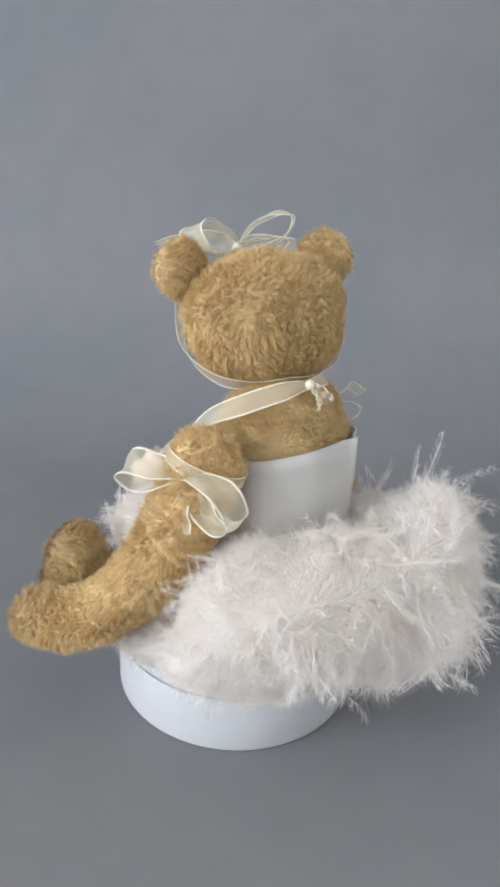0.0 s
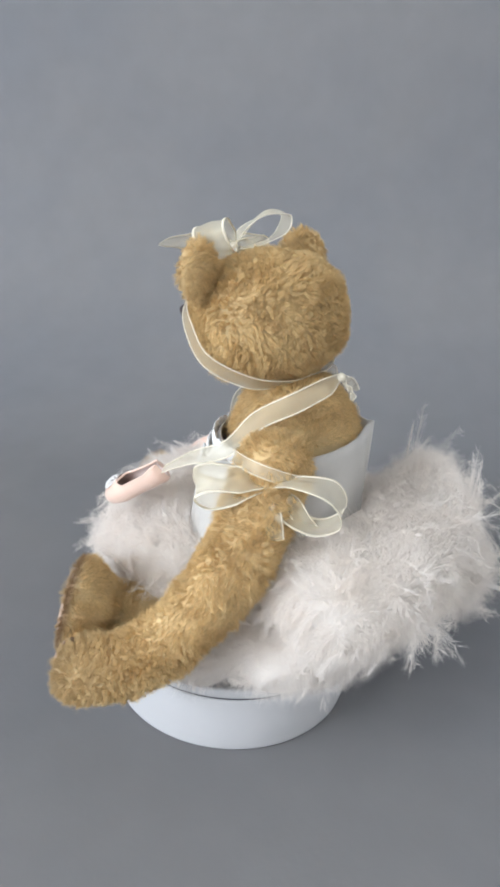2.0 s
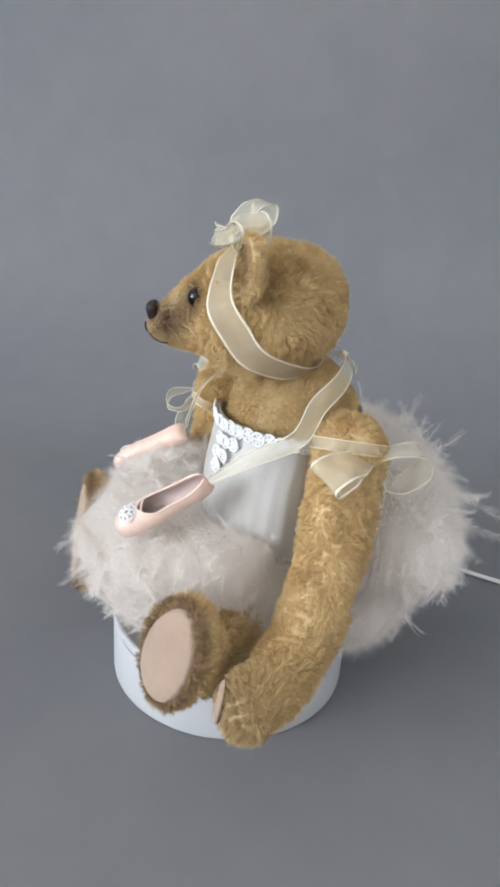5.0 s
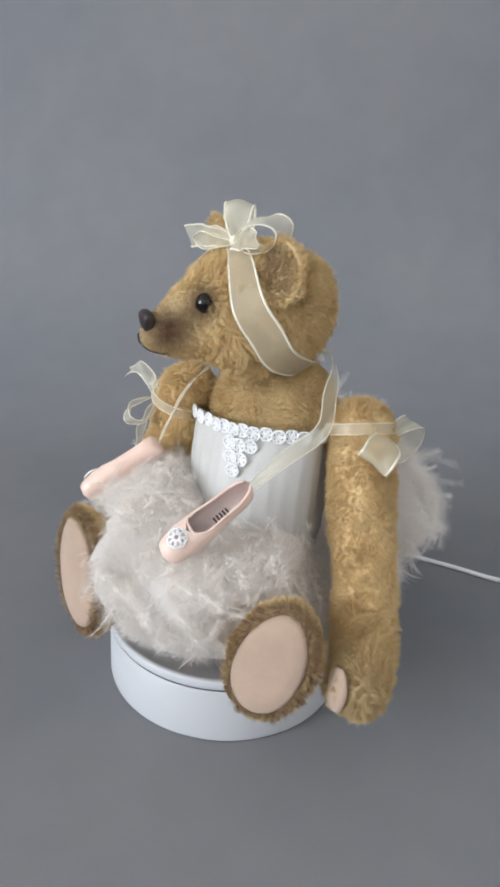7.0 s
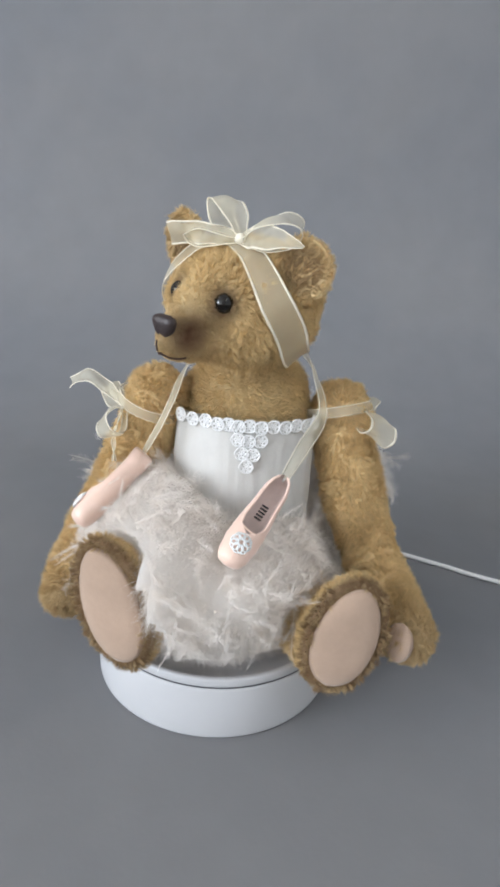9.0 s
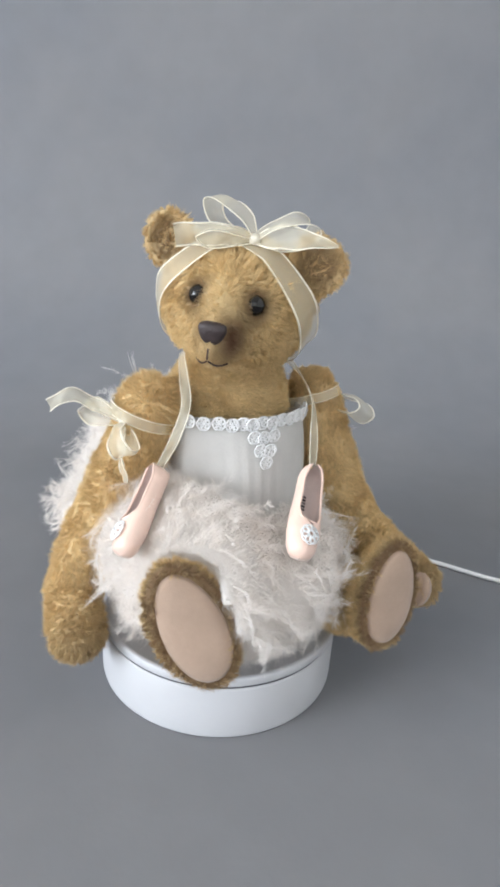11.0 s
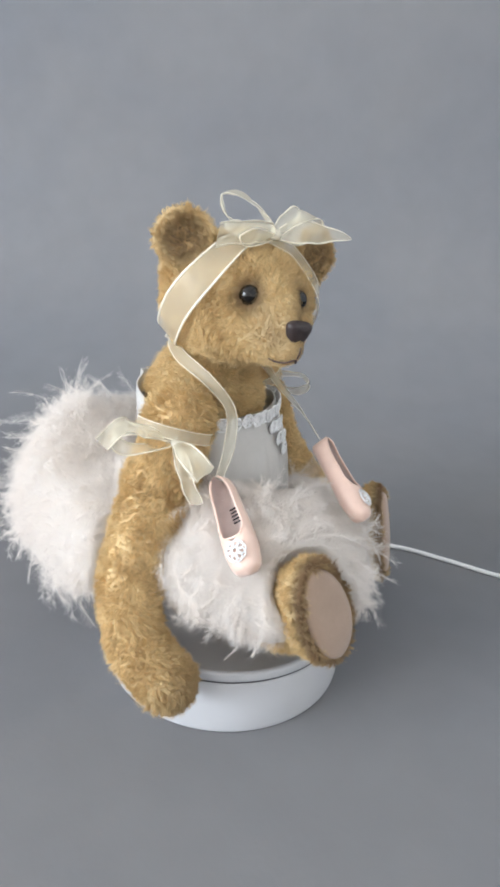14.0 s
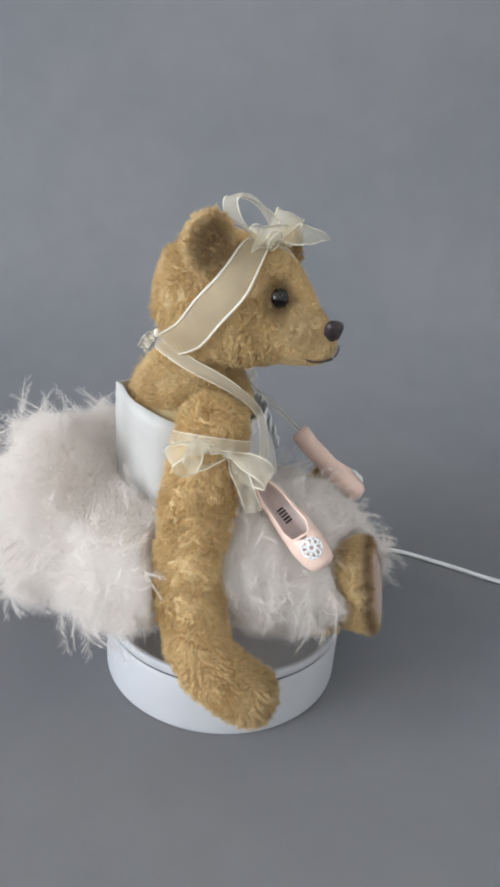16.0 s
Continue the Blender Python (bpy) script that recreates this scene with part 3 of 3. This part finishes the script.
def lace_flower(c, out, parent):
    """A small corded flower: six looped petals round a knot."""
    up = np.array((0, 0, 1.0))
    side = np.cross(up, out)
    th = np.linspace(0, 2 * np.pi, 70)
    x, y = 0.0020 * np.cos(th) + 0.0018 * np.cos(7 * th), 0.0020 * np.sin(th) + 0.0018 * np.sin(7 * th)
    cord = c + x[:, None] * side + y[:, None] * up + (0.0009 + 0.0004 * np.cos(6 * th))[:, None] * out
    rings = [tube(cord, [0.00048] * 70, 150, 5, ends=False)]
    return build("lace_flower", rings, M_LACE, parent)


def ballet_dress():
    dress = rides(empty("ballet_dress", "white satin ballet dress with a feather skirt", "dress"))
    levels = (0.075, 0.095, 0.110, 0.125, 0.138, 0.150, 0.158, 0.1645)
    outer = np.concatenate([bodice_ring(z) for z in levels])
    inner = np.concatenate([bodice_ring(z, gap=-0.0011) for z in levels[::-1]])
    v = np.concatenate([outer, inner])
    bodice = build("bodice", [(v, grid(16, 140, True))], M_SATIN, dress, "white satin bodice")
    build("skirt", skirt_pieces(51), M_FEATHER, dress, "fluffy white marabou feather skirt")
    # lace flowers along the top edge and in a small point below it
    rows = [(9.2 + 0.305 * i, 0.0006 * (i % 2)) for i in range(16)]
    rows += [(10.72, 0.0070), (11.02, 0.0076), (11.32, 0.0072), (10.84, 0.0138), (11.15, 0.0142), (10.98, 0.0202)]
    for at, drop in rows:
        ring = bodice_ring(0.1628 - drop, n=1400, gap=0.0010)
        i = int(at * 100)
        c, along = ring[i], unit(ring[(i + 8) % 1400] - ring[i - 8])
        lace_flower(c, unit(np.cross(along, (0, 0, 1.0))), bodice)
    return dress


ballet_dress()

# ---- ribbons ----


def ribbon(points, widths, wide, n=60, ruffle=0.0, seed=0, edge=0.065):
    """A sheer strip (first piece) with two satin edges (second piece) along a smooth line. widths: the strip's crosswise direction, point by point."""
    p = curve(points, n)
    w = unit(curve(np.asarray(widths, float), n))
    t = unit(np.gradient(p, axis=0))
    w = unit(w - (w * t).sum(1, keepdims=True) * t)
    nrm = np.cross(t, w)
    wide = np.interp(np.linspace(0, 1, n), np.linspace(0, 1, len(wide)), wide) if np.ndim(wide) else np.full(n, wide)
    u = np.linspace(-1, 1, 9)
    g = np.random.RandomState(seed)
    ph = g.uniform(0, 6.28, 3)
    s = np.linspace(0, 1, n)
    bulge = ruffle * (np.sin(s[:, None] * 17 + u * 2.2 + ph[0]) + np.sin(s[:, None] * 9 - u * 3 + ph[1]))
    v = p[:, None] + w[:, None] * (u[None, :, None] * wide[:, None, None] / 2) + nrm[:, None] * bulge[..., None]
    sheer = (v.reshape(-1, 3), grid(n, 9))
    edges = []
    for s0 in (1, -1):
        e = np.stack([p + w * (s0 * wide * 0.5 * k)[:, None] + nrm * (bulge[:, 8 if s0 > 0 else 0] + h)[:, None] for k, h in ((1.02, 0.00012), (1.02, -0.00012), (1 - 2 * edge, -0.00016), (1 - 2 * edge, 0.00016))], 1)
        edges.append((e.reshape(-1, 3), grid(n, 4, True)))
    return [sheer], edges


def strip(name, parent, label="", **kw):
    sheer, edges = ribbon(**kw)
    r = build(name, sheer, M_SHEER, parent, label)
    build("edge", edges, M_EDGE, r, "satin ribbon edge")
    return r


def loop_of(knot, d, opening, length, height, wide, parent, seed, name="loop"):
    """A bow's loop: out from the knot along d, round, and back; it opens along opening."""
    knot, d, o = np.array(knot), unit(d), np.asarray(opening, float)
    o = unit(o - (o @ d) * d)
    w = np.cross(d, o)
    shape = ((0.0, 0.06), (0.35, 0.42), (0.75, 0.5), (1.0, 0.08), (0.8, -0.42), (0.4, -0.4), (0.0, -0.06))
    pts = [knot + d * (x * length) + o * (y * height) for x, y in shape]
    return strip(name, parent, points=pts, widths=[w] * 7, wide=np.array([0.3, 0.85, 1, 1, 1, 0.85, 0.3]) * wide, n=48, ruffle=0.0007, seed=seed)


def tail_of(knot, pts, across, wide, parent, seed, shape=(0.35, 1.0, 1.0, 1.0)):
    knot = np.array(knot)
    return strip("tail", parent, points=[knot] + [np.array(q) for q in pts], widths=[across] * (len(pts) + 1), wide=np.array(shape) * wide, n=36, ruffle=0.0006, seed=seed)


def head_ribbon():
    thing = rides(empty("hair_ribbon", "cream organza ribbon tied in a bow round the head", "ribbon"))
    knot = np.array((-0.0008, -0.0130, 0.2590))
    half = [(0.0, -0.020, 0.031), (0.009, -0.021, 0.0295), (0.018, -0.0225, 0.0255), (0.0345, -0.0275, 0.010), (0.0385, -0.021, -0.005), (0.0365, -0.013, -0.018), (0.0285, 0.003, -0.030), (0.014, 0.012, -0.034), (0.0, 0.016, -0.0345)]
    wide = [0.004, 0.0085, 0.0130, 0.0165, 0.0170, 0.0165, 0.0150, 0.0110, 0.0080]
    flip = np.array((-1, 1, 1))
    pts = np.array(half + [tuple(np.array(q) * flip) for q in half[-2::-1]])
    line = on_head(pts, 0.0045)
    across = np.cross(np.gradient(line, axis=0), (pts * [1, 0.8, 1]) @ R_HEAD.T)
    strip("band", thing, points=line, widths=across, wide=np.array(wide + wide[-2::-1]), n=140, ruffle=0.0002, seed=3)
    build("knot", [ball(knot + [0, 0, 0.0005], (0.0032, 0.003, 0.0028))], M_EDGE, thing)
    loop_of(knot, (-0.011, 0.0283, 0.0182), (0.15, -0.48, 0.85), 0.033, 0.013, 0.016, thing, 61)
    loop_of(knot, (0.84, -0.26, 0.20), (0.0, -0.3, 1.0), 0.031, 0.015, 0.016, thing, 62)
    loop_of(knot, (-0.86, 0.42, 0.06), (0.1, -0.4, 0.9), 0.030, 0.008, 0.012, thing, 60)
    tail_of(knot, [(0.010, -0.028, 0.2620), (0.0265, -0.046, 0.2595)], (0.4, 0.35, 0.75), 0.015, thing, 63, (0.3, 1.0, 0.75, 0.08))
    tail_of(knot, [(-0.018, -0.010, 0.2610), (-0.037, 0.003, 0.2590)], (0.2, -0.5, 0.75), 0.012, thing, 64)


head_ribbon()


def arm_bow(knot, axis, loops, tails, centre, r, seed):
    thing = rides(empty("arm_ribbon", "cream organza ribbon bow tied round the bear's arm", "ribbon", "ribbons on the arms"))
    knot, axis = np.array(knot), unit(axis)
    e1 = unit(knot - centre - ((knot - centre) @ axis) * axis)
    e2 = np.cross(axis, e1)
    a = np.linspace(0, 2 * np.pi, 21)
    pts = np.asarray(centre) + r * (np.cos(a)[:, None] * e1 + np.sin(a)[:, None] * e2)
    strip("band", thing, points=pts, widths=[axis] * 21, wide=0.006, n=90, seed=seed)
    build("knot", [ball(knot, (0.0026, 0.0026, 0.0026))], M_EDGE, thing)
    for i, (d, o, ln, h, w) in enumerate(loops):
        loop_of(knot, d, o, ln, h, w, thing, seed + i)
    for i, (pts, across) in enumerate(tails):
        tail_of(knot, [knot + np.array(q) for q in pts], across, 0.008, thing, seed + 5 + i)


arm_bow((0.0820, 0.0150, 0.1625), (0.2, -0.25, -0.95), [((0.05, -0.95, -0.05), (0.5, 0, 1.0), 0.032, 0.012, 0.018), ((0.16, 0.93, -0.3), (0.3, 0, 1.0), 0.036, 0.025, 0.014)],
        [([(0.004, 0.004, -0.012), (0.005, 0.006, -0.024)], (0, 1, 0.2)), ([(0.0, 0.012, -0.008), (-0.002, 0.022, -0.022)], (0, 0.8, 0.5))], np.array((0.0655, 0.0175, 0.165)), 0.0195, 71)
arm_bow((-0.0605, 0.0100, 0.1626), (-0.3, 0.1, -0.95), [((-0.38, 0.88, 0.02), (-0.3, 0, 1.0), 0.031, 0.012, 0.011), ((-0.25, -0.78, -0.45), (-0.6, 0.2, 0.75), 0.023, 0.013, 0.011)],
        [([(-0.004, -0.007, -0.012), (-0.004, -0.014, -0.029)], (0, 1, 0.2)), ([(-0.011, 0.011, 0.007), (-0.023, 0.015, 0.013), (-0.034, 0.020, 0.006)], (0.2, 0.6, 0.7))], np.array((-0.046, 0.018, 0.163)), 0.0195, 81)

# ---- ballet slippers on a ribbon round the neck ----


def ballet_slipper(heel, toe, up):
    shoe = rides(empty("ballet_slipper", "small pale pink satin ballet slipper hanging from a ribbon", "ballet slipper", "pair of slippers"))
    heel, toe = np.array(heel), np.array(toe)
    d = unit(toe - heel)
    ln = np.linalg.norm(toe - heel)
    up = unit(np.asarray(up) - (np.asarray(up) @ d) * d)
    side = np.cross(d, up)
    s = np.linspace(0, 1, 40)
    half = np.interp(s, [0, 0.02, 0.06, 0.15, 0.35, 0.55, 0.75, 0.9, 0.95, 0.98, 1], [0.0008, 0.0034, 0.0054, 0.0068, 0.0074, 0.0086, 0.0090, 0.0078, 0.0066, 0.0050, 0.0004])
    tall = np.interp(s, [0, 0.02, 0.06, 0.2, 0.5, 0.75, 0.93, 0.98, 1], [0.0058, 0.0068, 0.0074, 0.0072, 0.0072, 0.0076, 0.0062, 0.0046, 0.0004])
    top = np.interp(s, [0, 0.06, 0.2, 0.55, 0.64, 0.70, 1], [140, 132, 122, 126, 145, 180, 180])
    u = np.linspace(-1, 1, 25)

    def shell(k):
        a = np.radians(top)[:, None] * u
        return heel + d * (s * ln)[:, None, None] + side * (np.sin(a) * half[:, None] * k)[..., None] - up * (np.cos(a) * tall[:, None] * k)[..., None]

    o, i = shell(1.0), shell(0.86)
    f = grid(40, 25)
    build("upper", [(o.reshape(-1, 3), f[:, ::-1])], M_PINK, shoe, "pale pink satin upper")
    build("lining", [(i.reshape(-1, 3), f)], M_LINING, shoe, "greyish pink lining")
    rim = np.concatenate([o[:27, 0] * 0.5 + i[:27, 0] * 0.5, (o[:27, -1] * 0.5 + i[:27, -1] * 0.5)[::-1]])
    build("rim", [tube(rim[::2], [0.0007] * len(rim[::2]), 80, 8)], M_PINK, shoe)
    # unreadable print on the insole: plain bars
    for j in range(5):
        c = heel + d * ln * (0.30 + 0.035 * j) - up * 0.0054
        w0, w1 = side * 0.0019, d * 0.0004
        build("print_bar", [([c - w0 - w1, c + w0 - w1, c + w0 + w1, c - w0 + w1, c - w0 - w1 - up * 0.0003, c + w0 - w1 - up * 0.0003, c + w0 + w1 - up * 0.0003, c - w0 + w1 - up * 0.0003],
                            box((0, 0, 0), (1, 1, 1))[1])], M_INK, shoe)
    # crocheted silver rosette
    c = heel + d * ln * 0.80 + up * (0.0076)
    th = np.linspace(0, 2 * np.pi, 150)
    x = 0.0027 * np.cos(th) + 0.0019 * np.cos(9 * th) + 0.0006 * np.cos(17 * th)
    y = 0.0027 * np.sin(th) + 0.0019 * np.sin(9 * th) + 0.0006 * np.sin(17 * th)
    cord = c + x[:, None] * side + y[:, None] * d + (0.0016 - 90 * (x * x + y * y) + 0.0004 * np.cos(8 * th))[:, None] * up
    rings = [tube(cord, [0.00042] * 150, 340, 6, ends=False)]
    build("rosette", rings, M_LACE, shoe, "silvery crocheted rosette")


ballet_slipper(HEEL_L, TOE_L, UP_L)
ballet_slipper(HEEL_R, TOE_R, UP_R)


def lie_on(line):
    """Crosswise directions of a strip that lies flat on the round body."""
    line = np.array(line, float)
    out = unit(line - np.array((BODY[0], BODY[1], 0)) * [1, 1, 0] - line * [0, 0, 1]) + np.array((0, 0, 0.45))
    return np.cross(np.gradient(line, axis=0), out)


def neck_ribbon():
    thing = rides(empty("neck_ribbon", "cream organza ribbon round the neck holding two slippers", "ribbon"))
    left = [HEEL_L, (0.0395, -0.026, 0.1560), (0.0515, -0.0055, 0.1675), (0.0500, 0.008, 0.1825), (0.0465, 0.026, 0.1920), (0.0375, 0.040, 0.1985), (0.025, 0.0470, 0.2010)]
    right = [HEEL_R, (-0.0395, -0.0100, 0.157), (-0.0325, -0.0070, 0.174), (-0.0270, 0.008, 0.1855), (-0.017, 0.031, 0.195), (0.004, 0.046, 0.2000), (0.025, 0.0470, 0.2010)]
    strip("strap", thing, points=left, widths=lie_on(left), wide=[0.005, 0.008, 0.009, 0.010, 0.010, 0.009, 0.004], n=80, ruffle=0.0003, seed=5)
    strip("strap", thing, points=right, widths=lie_on(right), wide=[0.004, 0.006, 0.0055, 0.006, 0.007, 0.007, 0.004], n=80, ruffle=0.0003, seed=6)
    knot = np.array((0.025, 0.0480, 0.2010))
    build("knot", [ball(knot, (0.0025, 0.0022, 0.0025))], M_EDGE, thing)
    tail_of(knot, [(0.022, 0.053, 0.198), (0.019, 0.056, 0.193)], (0.3, 0.2, 0.8), 0.006, thing, 65)
    tail_of(knot, [(0.026, 0.053, 0.196), (0.027, 0.055, 0.190)], (0.8, 0.2, 0.2), 0.006, thing, 66)


neck_ribbon()


def motions():
    times = [0.5 * i for i in range(33)]
    for ob in MOVING:
        walk(ob, [(t, pose(0, 0, 0, 0, 0, turn(t))) for t in times])


motions()
